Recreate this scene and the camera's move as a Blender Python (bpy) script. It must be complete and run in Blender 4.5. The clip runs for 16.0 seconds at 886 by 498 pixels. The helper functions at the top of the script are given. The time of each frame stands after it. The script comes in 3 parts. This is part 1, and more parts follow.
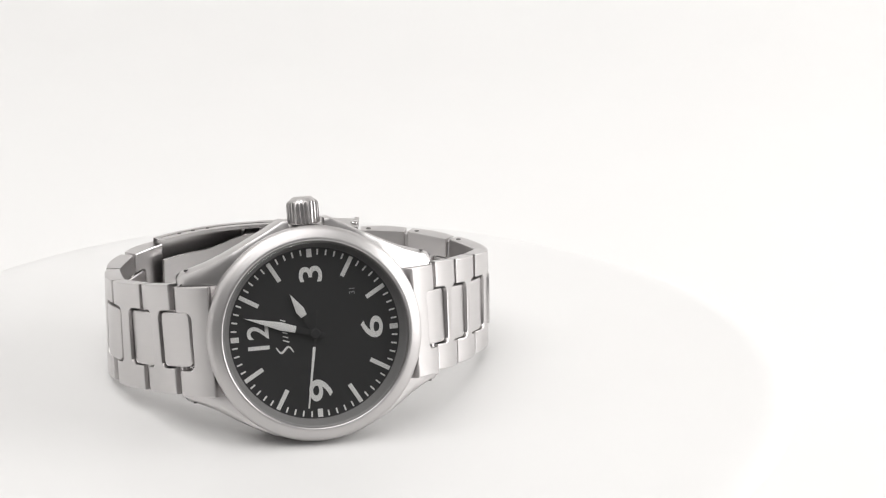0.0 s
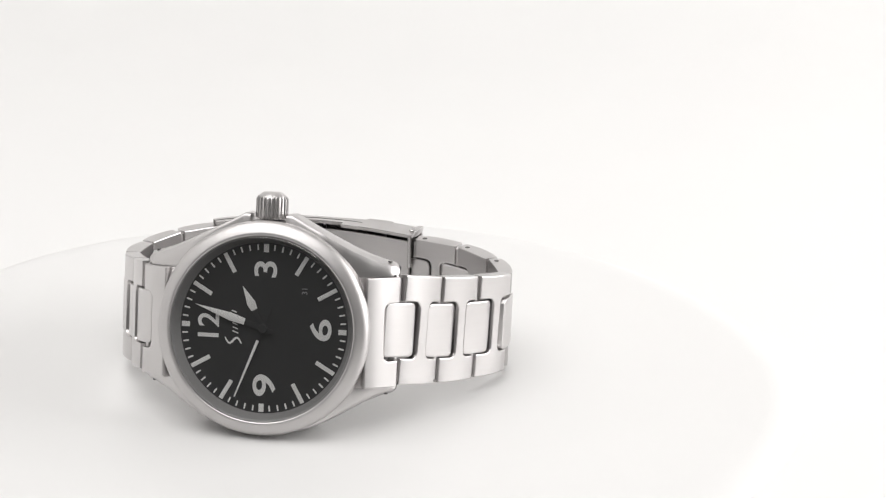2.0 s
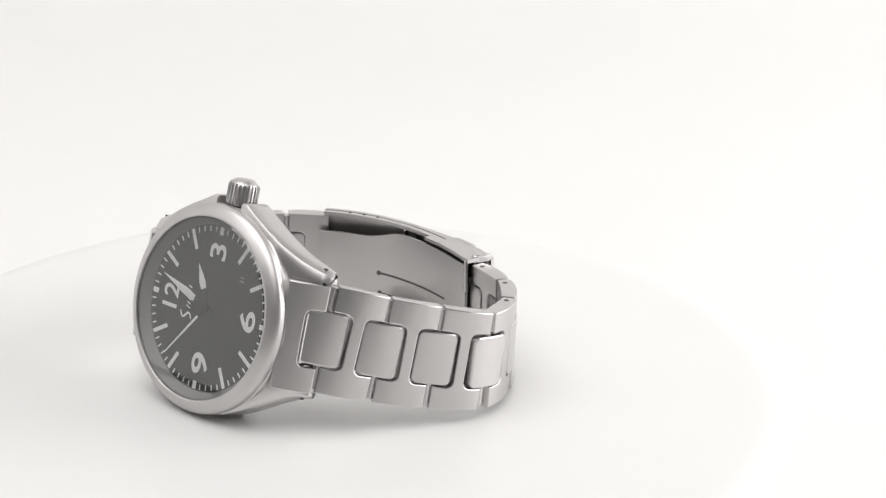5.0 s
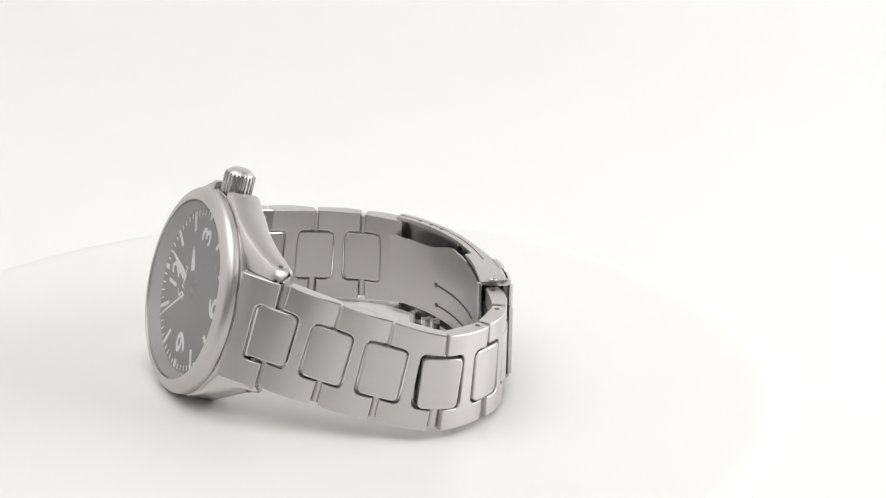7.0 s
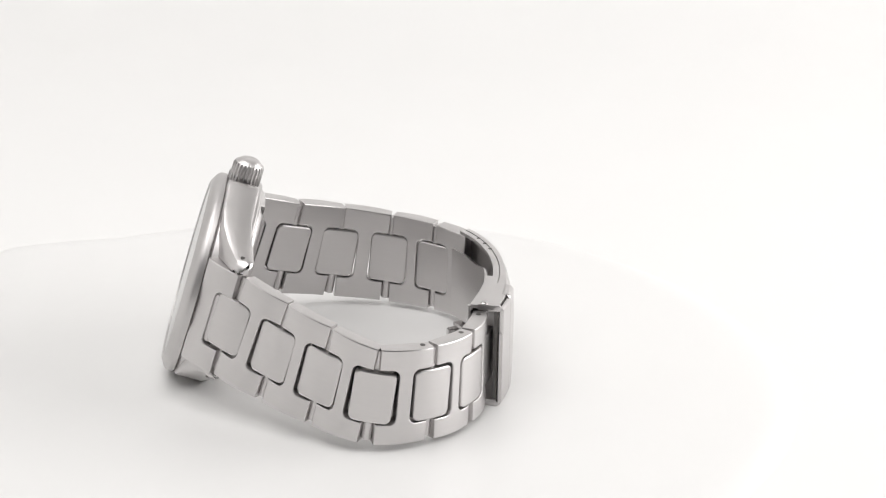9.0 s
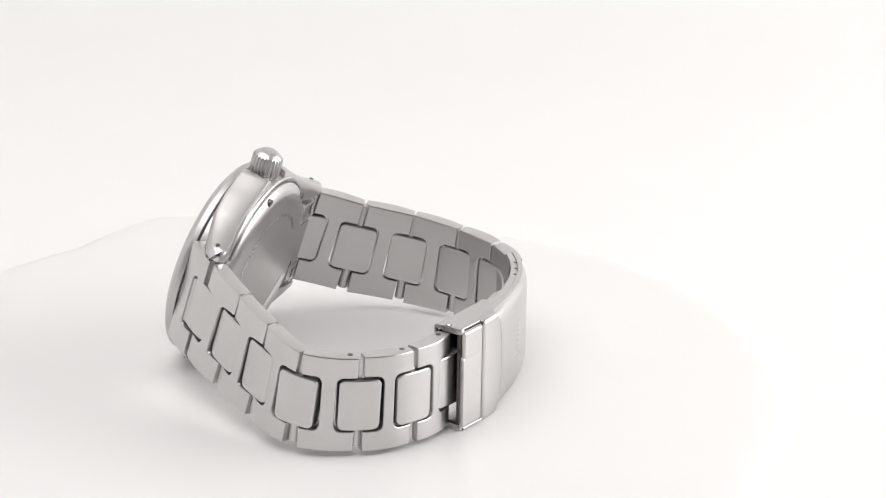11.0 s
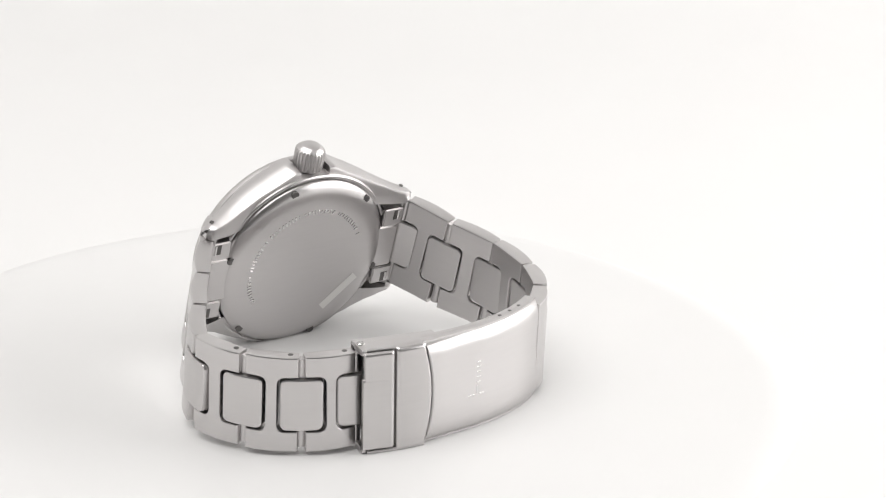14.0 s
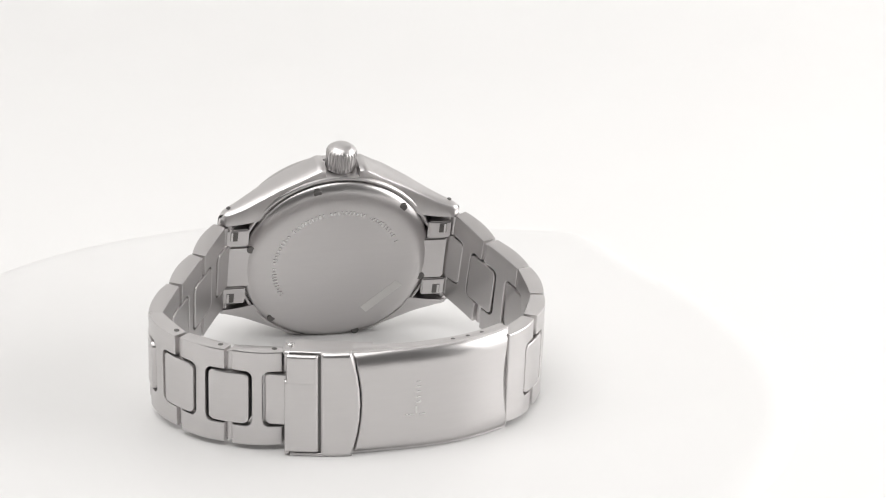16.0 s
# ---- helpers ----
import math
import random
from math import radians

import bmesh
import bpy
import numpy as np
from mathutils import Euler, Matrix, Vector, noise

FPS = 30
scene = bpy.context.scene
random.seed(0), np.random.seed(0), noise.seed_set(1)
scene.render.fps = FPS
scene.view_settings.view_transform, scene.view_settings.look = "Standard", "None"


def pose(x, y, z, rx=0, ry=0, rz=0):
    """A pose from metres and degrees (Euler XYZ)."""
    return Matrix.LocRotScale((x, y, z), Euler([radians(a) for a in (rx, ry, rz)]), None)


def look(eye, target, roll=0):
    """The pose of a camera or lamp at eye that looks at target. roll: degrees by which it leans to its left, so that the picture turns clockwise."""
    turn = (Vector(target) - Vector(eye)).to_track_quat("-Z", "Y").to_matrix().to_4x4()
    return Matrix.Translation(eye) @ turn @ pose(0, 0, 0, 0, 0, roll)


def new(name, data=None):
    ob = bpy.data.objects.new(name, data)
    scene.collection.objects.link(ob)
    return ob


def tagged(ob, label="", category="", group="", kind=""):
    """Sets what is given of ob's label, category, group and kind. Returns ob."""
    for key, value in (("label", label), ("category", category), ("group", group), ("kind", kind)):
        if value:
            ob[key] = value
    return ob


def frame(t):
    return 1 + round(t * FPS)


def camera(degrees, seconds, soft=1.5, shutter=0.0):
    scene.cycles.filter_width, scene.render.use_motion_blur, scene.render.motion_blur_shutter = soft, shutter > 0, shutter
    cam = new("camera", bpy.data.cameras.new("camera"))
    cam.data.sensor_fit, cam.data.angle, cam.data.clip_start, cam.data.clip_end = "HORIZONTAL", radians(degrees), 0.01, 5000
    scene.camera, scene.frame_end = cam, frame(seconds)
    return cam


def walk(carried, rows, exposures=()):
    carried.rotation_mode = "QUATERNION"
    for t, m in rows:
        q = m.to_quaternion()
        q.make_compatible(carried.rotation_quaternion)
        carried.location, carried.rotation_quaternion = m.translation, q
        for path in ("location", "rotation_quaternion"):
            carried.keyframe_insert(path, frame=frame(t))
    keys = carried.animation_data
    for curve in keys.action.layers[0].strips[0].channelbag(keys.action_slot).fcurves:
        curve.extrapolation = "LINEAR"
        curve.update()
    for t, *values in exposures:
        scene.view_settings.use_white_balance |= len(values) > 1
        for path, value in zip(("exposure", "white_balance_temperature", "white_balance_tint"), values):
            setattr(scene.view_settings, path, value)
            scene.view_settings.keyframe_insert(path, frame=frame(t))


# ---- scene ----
# The watch stands on its side on a slowly turning white display disc, in a white photo tent.
MM = 0.001

# ---- camera ----
cam = camera(18.36, 16.0, soft=1.2)
CAM = Matrix.Translation((0, -0.48076, 0.20742)) @ Matrix.Rotation(-0.046762, 4, "Z") @ Matrix.Rotation(math.pi / 2 - 0.36144, 4, "X") @ Matrix.Rotation(0.016334, 4, "Z")
walk(cam, [(0.0, CAM), (16.0, CAM)], exposures=[(0.0, -0.11), (16.0, -0.11)])

# ---- light ----
# weak even fill, in place of the dim room that is not built
world = bpy.data.worlds.new("dim_room_ambience")
scene.world = world
world.use_nodes = True
world.node_tree.nodes["Background"].inputs["Color"].default_value = (1.0, 0.98, 0.96, 1)
world.node_tree.nodes["Background"].inputs["Strength"].default_value = 0.10


def area_lamp(name, eye, target, w, h, power, colour=(1, 0.984, 0.973)):
    d = bpy.data.lights.new(name, "AREA")
    d.shape, d.size, d.size_y, d.energy, d.color = "RECTANGLE", w, h, power, colour
    ob = new(name, d)
    ob.matrix_world = look(eye, target)
    return ob


area_lamp("softbox_top", (-0.14, -0.15, 0.58), (0.0, 0.0, 0.02), 0.66, 0.48, 3.05)
area_lamp("softbox_side", (0.54, -0.01, 0.22), (0.0, 0.0, 0.05), 0.56, 0.40, 3.3)


# ---- materials ----
def material(name, colour, rough=0.5, metal=0.0, grain=0.0, scale=900.0, var=0.04, bump=0.0, coat=0.0, stretch=(1, 1, 1)):
    """Procedural surface: two scales of noise vary colour and roughness, a fine bump gives the grain."""
    m = bpy.data.materials.new(name)
    m.use_nodes = True
    nt = m.node_tree
    b = nt.nodes["Principled BSDF"]
    b.inputs["Metallic"].default_value = metal
    b.inputs["Coat Weight"].default_value = coat
    tc = nt.nodes.new("ShaderNodeTexCoord")
    mp = nt.nodes.new("ShaderNodeMapping")
    mp.inputs["Scale"].default_value = stretch
    nt.links.new(tc.outputs["Object"], mp.inputs["Vector"])
    n1, n2 = nt.nodes.new("ShaderNodeTexNoise"), nt.nodes.new("ShaderNodeTexNoise")
    for n, s, d in ((n1, scale * 0.12, 2.0), (n2, scale, 3.0)):
        n.inputs["Scale"].default_value, n.inputs["Detail"].default_value = s, d
        nt.links.new(mp.outputs["Vector"], n.inputs["Vector"])
    mix = nt.nodes.new("ShaderNodeMix")
    mix.data_type = "RGBA"
    lo = tuple(max(0.0, c * (1 - var)) for c in colour) + (1,)
    hi = tuple(min(1.0, c * (1 + var)) for c in colour) + (1,)
    mix.inputs["A"].default_value, mix.inputs["B"].default_value = lo, hi
    nt.links.new(n1.outputs["Fac"], mix.inputs["Factor"])
    nt.links.new(mix.outputs["Result"], b.inputs["Base Color"])
    r = nt.nodes.new("ShaderNodeMapRange")
    r.inputs["To Min"].default_value, r.inputs["To Max"].default_value = max(0.02, rough - grain), min(1.0, rough + grain)
    nt.links.new(n2.outputs["Fac"], r.inputs["Value"])
    nt.links.new(r.outputs["Result"], b.inputs["Roughness"])
    if bump:
        bp = nt.nodes.new("ShaderNodeBump")
        bp.inputs["Strength"].default_value, bp.inputs["Distance"].default_value = bump, 0.00005
        nt.links.new(n2.outputs["Fac"], bp.inputs["Height"])
        nt.links.new(bp.outputs["Normal"], b.inputs["Normal"])
    return m


STEEL = material("satin_steel", (0.605, 0.588, 0.585), 0.34, 1.0, 0.04, 2600, 0.02, 0.04)
STEEL_BRUSHED = material("brushed_steel", (0.605, 0.588, 0.585), 0.305, 1.0, 0.015, 1500, 0.02, 0.02, stretch=(1, 1, 9))
STEEL_POLISHED = material("polished_steel", (0.66, 0.65, 0.645), 0.14, 1.0, 0.02, 1500, 0.02)
# steel tinted dark to stand for the shade inside holes, slots and grooves
STEEL_SHADED = material("steel_in_recess_shade", (0.16, 0.155, 0.15), 0.45, 1.0, 0.05, 1500, 0.05)
STEEL_BLASTED = material("bead_blasted_steel", (0.56, 0.545, 0.542), 0.42, 1.0, 0.05, 2600, 0.03, 0.04)
BLACK = material("matt_black_dial", (0.027, 0.027, 0.028), 0.5, 0.0, 0.03, 700, 0.1)
WHITE_LUME = material("white_luminous_paint", (0.93, 0.93, 0.91), 0.6, 0.0, 0.05, 3000, 0.03, 0.1)
GREY_RING = material("grey_flange", (0.24, 0.237, 0.235), 0.3, 0.0, 0.02, 300, 0.05)
STICKER = material("translucent_sticker", (0.78, 0.77, 0.75), 0.4, 0.0, 0.05, 900, 0.04)
PRINT = material("faded_date_print", (0.30, 0.30, 0.30), 0.6, 0.0, 0.05, 900, 0.05)
FABRIC = material("white_tent_fabric", (0.765, 0.762, 0.757), 0.85, 0.0, 0.05, 300, 0.01)
DISC = material("satin_white_disc", (0.742, 0.739, 0.734), 0.42, 0.0, 0.04, 400, 0.01, 0.03)

GLASS = bpy.data.materials.new("sapphire_glass")
GLASS.use_nodes = True
gn = GLASS.node_tree
gn.nodes.remove(gn.nodes["Principled BSDF"])
clear, gloss, fres, mixer = (gn.nodes.new(k) for k in ("ShaderNodeBsdfTransparent", "ShaderNodeBsdfGlossy", "ShaderNodeFresnel", "ShaderNodeMixShader"))
clear.inputs["Color"].default_value = (0.97, 0.97, 0.97, 1)
gloss.inputs["Roughness"].default_value = 0.02
fres.inputs["IOR"].default_value = 1.77
# both faces of the plate: 2R / (1 + R)
twice, plus, both = (gn.nodes.new("ShaderNodeMath") for _ in range(3))
twice.operation, plus.operation, both.operation = "MULTIPLY", "ADD", "DIVIDE"
twice.inputs[1].default_value, plus.inputs[1].default_value = 2.0, 1.0
gn.links.new(fres.outputs["Fac"], twice.inputs[0])
gn.links.new(fres.outputs["Fac"], plus.inputs[0])
gn.links.new(twice.outputs[0], both.inputs[0])
gn.links.new(plus.outputs[0], both.inputs[1])
gn.links.new(both.outputs[0], mixer.inputs["Fac"])
gn.links.new(clear.outputs["BSDF"], mixer.inputs[1])
gn.links.new(gloss.outputs["BSDF"], mixer.inputs[2])
gn.links.new(mixer.outputs["Shader"], gn.nodes["Material Output"].inputs["Surface"])
CLEAR = bpy.data.materials.new("coated_inner_glass_face")
CLEAR.use_nodes = True
CLEAR.node_tree.nodes.remove(CLEAR.node_tree.nodes["Principled BSDF"])
inner = CLEAR.node_tree.nodes.new("ShaderNodeBsdfTransparent")
CLEAR.node_tree.links.new(inner.outputs["BSDF"], CLEAR.node_tree.nodes["Material Output"].inputs["Surface"])


# ---- mesh helpers ----
def part(name, bm, mat, parent, label="", m=None, smooth=True, sharp=32):
    """Links a bmesh (in millimetres) as one mesh under a thing or a part."""
    bmesh.ops.recalc_face_normals(bm, faces=bm.faces)
    me = bpy.data.meshes.new(name)
    for f in bm.faces:
        f.smooth = smooth
    bmesh.ops.transform(bm, matrix=Matrix.Diagonal((MM, MM, MM, 1)), verts=bm.verts)
    bm.to_mesh(me)
    bm.free()
    me.materials.append(mat)
    if smooth:
        me.set_sharp_from_angle(angle=radians(sharp))
    ob = new(name, me)
    ob.parent = parent
    if m is not None:
        ob.matrix_basis = m
    if label:
        tagged(ob, label)
    return ob


def mmpose(m):
    """A pose given in millimetres, in metres."""
    m = m.copy()
    m.translation *= MM
    return m


def lathe(profile, seg=128, axis="Y"):
    """Turns (radius, height) pairs round the axis. A radius of 0 closes the end."""
    bm = bmesh.new()
    rings = []
    for r, h in profile:
        if r <= 1e-6:
            rings.append([bm.verts.new((0, h, 0))])
        else:
            rings.append([bm.verts.new((r * math.cos(2 * math.pi * i / seg), h, r * math.sin(2 * math.pi * i / seg))) for i in range(seg)])
    for a, b in zip(rings, rings[1:]):
        for i in range(seg):
            j = (i + 1) % seg
            q = [a[i % len(a)], a[j % len(a)], b[j % len(b)], b[i % len(b)]]
            q = list(dict.fromkeys(q))
            if len(q) > 2:
                bm.faces.new(q)
    if axis == "Z":
        bmesh.ops.transform(bm, matrix=Matrix.Rotation(math.pi / 2, 4, "X"), verts=bm.verts)
    return bm


def prism(outline, lo, hi, bevel=0.0, bm=None):
    """Extrudes an outline of (x, z) pairs along y from lo to hi, with rounded rims."""
    bm = bm or bmesh.new()
    a = [bm.verts.new((x, lo, z)) for x, z in outline]
    b = [bm.verts.new((x, hi, z)) for x, z in outline]
    fa, fb = bm.faces.new(a), bm.faces.new(b[::-1])
    n = len(a)
    for i in range(n):
        bm.faces.new((a[i], a[(i + 1) % n], b[(i + 1) % n], b[i]))
    if bevel:
        bmesh.ops.recalc_face_normals(bm, faces=bm.faces)
        bmesh.ops.bevel(bm, geom=list(fa.edges) + list(fb.edges), offset=bevel, segments=2, affect="EDGES", profile=0.6)
    return bm


def box(x0, x1, y0, y1, z0, z1, bevel=0.0, bm=None):
    b2 = prism([(x0, z0), (x1, z0), (x1, z1), (x0, z1)], y0, y1)
    if bevel:
        bmesh.ops.recalc_face_normals(b2, faces=b2.faces)
        bmesh.ops.bevel(b2, geom=b2.edges[:], offset=bevel, segments=2, affect="EDGES")
    return b2


def rounded(w, h, r, n=5, cx=0.0, cz=0.0):
    """The outline of a rounded rectangle."""
    out = []
    for sx, sz, a0 in ((1, 1, 0), (-1, 1, 90), (-1, -1, 180), (1, -1, 270)):
        for k in range(n + 1):
            a = radians(a0 + 90 * k / n)
            out.append((cx + sx * (w / 2 - r) + r * math.cos(a), cz + sz * (h / 2 - r) + r * math.sin(a)))
    return out


def lerp(a, b, t):
    return a + (b - a) * t


def curve_at(pairs, x):
    """Smooth value of a table of (x, value) pairs."""
    for (x0, v0), (x1, v1) in zip(pairs, pairs[1:]):
        if x <= x1:
            t = max(0.0, (x - x0) / (x1 - x0))
            return lerp(v0, v1, t)
    return pairs[-1][1]


# ---- the tent ----
def sheet(name, pts, mat, label, width, x0):
    """A sheet with thickness swept along (y, z) points, width metres in x."""
    bm = bmesh.new()
    t = 0.004
    rows = []
    for i, (y, z) in enumerate(pts):
        y0, z0 = pts[max(0, i - 1)]
        y1, z1 = pts[min(len(pts) - 1, i + 1)]
        d = Vector((y1 - y0, z1 - z0)).normalized()
        nrm = Vector((-d[1], d[0]))
        rows.append([bm.verts.new((x, y - nrm[0] * k, z - nrm[1] * k)) for k in (0, t) for x in (x0, x0 + width)])
    for a, b in zip(rows, rows[1:]):
        for i, j in ((0, 1), (1, 3), (3, 2), (2, 0)):
            bm.faces.new((a[i], a[j], b[j], b[i]))
    for r in (rows[0], rows[-1]):
        bm.faces.new((r[0], r[1], r[3], r[2]))
    bmesh.ops.recalc_face_normals(bm, faces=bm.faces)
    me = bpy.data.meshes.new(name)
    for f in bm.faces:
        f.smooth = True
    bm.to_mesh(me)
    bm.free()
    me.set_sharp_from_angle(angle=radians(40))
    me.materials.append(mat)
    return tagged(new(name, me), label, "backdrop", kind="structure")


TABLE = -0.0023
sweep = [(-0.30, TABLE), (0.22, TABLE)] + [(0.22 + 0.16 * math.sin(radians(a)), TABLE + 0.16 * (1 - math.cos(radians(a)))) for a in range(9, 91, 9)] + [(0.38, 0.75)]
sheet("backdrop", sweep, FABRIC, "seamless white fabric backdrop curving up behind the turntable", 1.5, -0.75)


def panel(name, x0, x1, y0, y1, z0, z1, mat, label):
    bm = box(x0, x1, y0, y1, z0, z1)
    bmesh.ops.recalc_face_normals(bm, faces=bm.faces)
    me = bpy.data.meshes.new(name)
    bm.to_mesh(me)
    bm.free()
    me.materials.append(mat)
    return tagged(new(name, me), label, "wall", kind="structure")


panel("wall_west", -0.46, -0.45, -0.295, 0.37, TABLE + 0.002, 0.75, FABRIC, "white fabric side wall of the photo tent")
panel("wall_east", 0.75, 0.76, -0.25, 0.37, TABLE + 0.002, 0.75, FABRIC, "white fabric side wall of the photo tent")


panel("ceiling", -0.45, 0.75, -0.295, 0.375, 0.752, 0.762, FABRIC, "white fabric roof of the photo tent")


DISC_TOP = -0.8


def disc_edge(a):
    """Radius of the disc at an angle in degrees: a slightly uneven cut with one pointed tab."""
    return 90.0 + 0.7 * math.sin(radians(3 * a + 40)) + 0.5 * math.sin(radians(5 * a)) + 8.6 * max(0.0, 1 - abs(a - 235) / 14)


def disc_wave(r, a):
    """Height of the gently warped sheet: flat in the middle, waved towards the rim."""
    k = max(0.0, (r - 52.0) / 38.0)
    return DISC_TOP + 0.75 * k * k * (0.15 + math.cos(radians(2 * (a - 15))) + 0.3 * math.sin(radians(5 * a + 20)))


def turntable():
    """A thin, slightly warped white sheet whose rim slopes down to the table."""
    t = new("turntable")
    tagged(t, "round white turntable with a thin, slightly warped satin top", "turntable")
    n, table = 240, 1000 * TABLE
    flat = [0.25, 0.45, 0.56, 0.64, 0.71, 0.78, 0.84, 0.89, 0.93]
    slope = [(0.93, 0.0), (0.95, 0.05), (0.965, 0.17), (0.98, 0.42), (0.99, 0.68), (1.0, 1.0)]

    def ring(bm, f, k):
        row = []
        for i in range(n):
            a = 360 * i / n
            r = disc_edge(a) * f
            row.append(bm.verts.new((r * math.cos(radians(a)), r * math.sin(radians(a)), lerp(disc_wave(r, a), table, k))))
        return row

    for name, rings in (("platter", [(f, 0.0) for f in flat] + [(0.93, 1.0)]), ("rim", slope + [(0.93, 1.0)])):
        bm = bmesh.new()
        rows = [ring(bm, f, k) for f, k in rings]
        for p, q in zip(rows, rows[1:]):
            for i in range(n):
                bm.faces.new((p[i], p[(i + 1) % n], q[(i + 1) % n], q[i]))
        if name == "platter":
            bm.faces.new(rows[0])
            bm.faces.new(rows[-1])
        part(name, bm, DISC, t, "sloping outer rim with an uneven edge" if name == "rim" else "")
    return t


disc = turntable()

# ---- the watch ----
# Watch space: millimetres, x towards six o'clock, y away from the dial, z towards three o'clock.
watch = new("wristwatch")
tagged(watch, "steel wristwatch, black dial and steel bracelet, standing sideways", "wristwatch")
LIFT = 16.2
HEAD = Matrix.Translation((-1.408, -24.35, 2.316 + LIFT)) @ Matrix.Rotation(0.18125, 4, "Z") @ Matrix.Rotation(-0.02419, 4, "Y") @ Matrix.Rotation(-0.28212, 4, "X")
HEAD_M = mmpose(HEAD)


def loft(sections):
    """Skins a row of closed sections of the same number of points, with both ends closed."""
    bm = bmesh.new()
    rows = [[bm.verts.new(p) for p in s] for s in sections]
    n = len(rows[0])
    for a, b in zip(rows, rows[1:]):
        for i in range(n):
            bm.faces.new((a[i], a[(i + 1) % n], b[(i + 1) % n], b[i]))
    bm.faces.new(rows[0])
    bm.faces.new(rows[-1][::-1])
    return bm


def merge(*bms):
    """Joins bmeshes into the first one."""
    out = bms[0]
    for b in bms[1:]:
        me = bpy.data.meshes.new("joined")
        b.to_mesh(me)
        b.free()
        out.from_mesh(me)
        bpy.data.meshes.remove(me)
    return out


FLANK = [(0, 19.3), (3.15, 19.3), (3.3, 20.6), (4.3, 20.7), (8, 18.7), (12, 16.7), (15, 15.2), (18, 13.9), (21, 12.9), (23.4, 12.3)]
FLANK_LOW = [(0, 19.4), (4, 19.1), (8, 18.2), (12, 16.4), (15, 14.7), (18, 12.9), (21, 11.6), (23.4, 11.0)]
FRONT = [(0, 0.3), (10, 0.5), (14, 1.0), (18, 2.5), (21, 3.9), (23.4, 5.2)]
REAR = [(0, 6.5), (12, 6.6), (16, 7.2), (19, 8.0), (22, 8.4), (23.4, 8.2)]


def flank(sign):
    """One side of the case with its two lugs; the crown side rises into two guards."""
    secs = []
    half = [0, 1.5, 3.1, 3.2, 3.3, 3.8, 4.3] + [5 + 18.4 * i / 26 for i in range(27)]
    for x in [-h for h in half[:0:-1]] + half:
        ax = abs(x)
        zo, f, b = curve_at(FLANK if sign > 0 else FLANK_LOW, ax), curve_at(FRONT, ax), curve_at(REAR, ax)
        zi = 10.1 if ax > 14 else 10.1 + (14 - ax) * 0.25
        e = 0.0 if ax < 22.6 else (ax - 22.6) * 0.7
        zo, zi, f, b = zo - e, zi + e * 0.4, f + e, b - e
        c = 0.7
        cf = lerp(0.7, 1.9, max(0.0, min(1.0, (ax - 10) / 10)))
        s = [(x, f, zi), (x, f, zo - cf), (x, f + cf * 0.35, zo - cf * 0.3), (x, f + cf, zo), (x, b - c, zo), (x, b - c * 0.3, zo - c * 0.35), (x, b, zo - c), (x, b, zi)]
        secs.append([(p[0], p[1], p[2] * sign) for p in s])
    return loft(secs)


def watch_case():
    middle = lathe([(15.8, 0.4), (18.9, 0.4), (19.4, 0.8), (19.5, 2.0), (19.55, 5.2), (19.55, 6.3), (19.45, 6.9), (19.25, 7.1), (18.95, 7.1), (18.85, 7.0), (18.85, 5.6), (12, 5.6)], 160)
    return merge(flank(1), flank(-1), middle)


case = part("case", watch_case(), STEEL, watch, "satin bead-blasted steel case", HEAD_M)
for sx in (-1, 1):
    for sz in (-1, 1):
        # solid plug, coloured dark for the shade down the hole
        part("lug_hole", prism([(sx * 21.6 + 0.42 * math.cos(a * math.pi / 6), 6.1 + 0.42 * math.sin(a * math.pi / 6)) for a in range(12)], 12.4 if sz > 0 else 11.0, 12.86 if sz > 0 else 11.44), STEEL_SHADED, case, "drilled lug hole, its inner shade coloured dark",
             mmpose(Matrix(((1, 0, 0, 0), (0, 0, 1, 0), (0, sz, 0, 0), (0, 0, 0, 1)))))
bezel = part("bezel", lathe([(16.85, 0.6), (16.85, -2.1), (16.93, -2.32), (17.1, -2.42), (17.3, -2.42), (17.5, -2.36), (18.55, -1.78), (18.8, -1.62), (19.1, -1.36), (19.32, -1.08), (19.45, -0.8), (19.5, -0.5), (19.5, 0.2), (19.4, 0.3), (18.0, 0.45)], 192), STEEL_BLASTED, watch, "satin steel bezel", HEAD_M, sharp=20)
part("flange", lathe([(16.84, -1.75), (15.5, -0.02), (16.84, 0.2)], 192), GREY_RING, watch, "grey sloping ring inside the bezel", HEAD_M)
glass = part("crystal", lathe([(0, -2.25), (16.5, -2.25), (16.83, -2.0), (16.83, -1.2), (0, -1.2)], 160), GLASS, watch, "flat clear sapphire glass", HEAD_M)
glass.visible_shadow = False
glass.data.materials.append(CLEAR)
for f in glass.data.polygons:
    if f.center.y > -2.1 * MM:
        f.material_index = 1
dial = part("dial", lathe([(0, 0.0), (15.9, 0.0), (15.9, 0.4), (0, 0.4)], 160), BLACK, watch, "matt black dial", HEAD_M)


def dial_pose(minute, r=0.0, lift=0.0):
    """A pose on the dial: local z points outward at that minute, y into the dial."""
    a = radians(6 * minute)
    return Matrix.Rotation(a - math.pi / 2, 4, "Y") @ Matrix.Translation((0, -lift, r))


def marker(minute, r0, r1, w):
    bm = box(-w / 2, w / 2, -0.12, 0.0, r0, r1, 0.04)
    return part("hour_marker" if minute % 5 == 0 else "minute_mark", bm, WHITE_LUME, dial, "", mmpose(dial_pose(minute)))


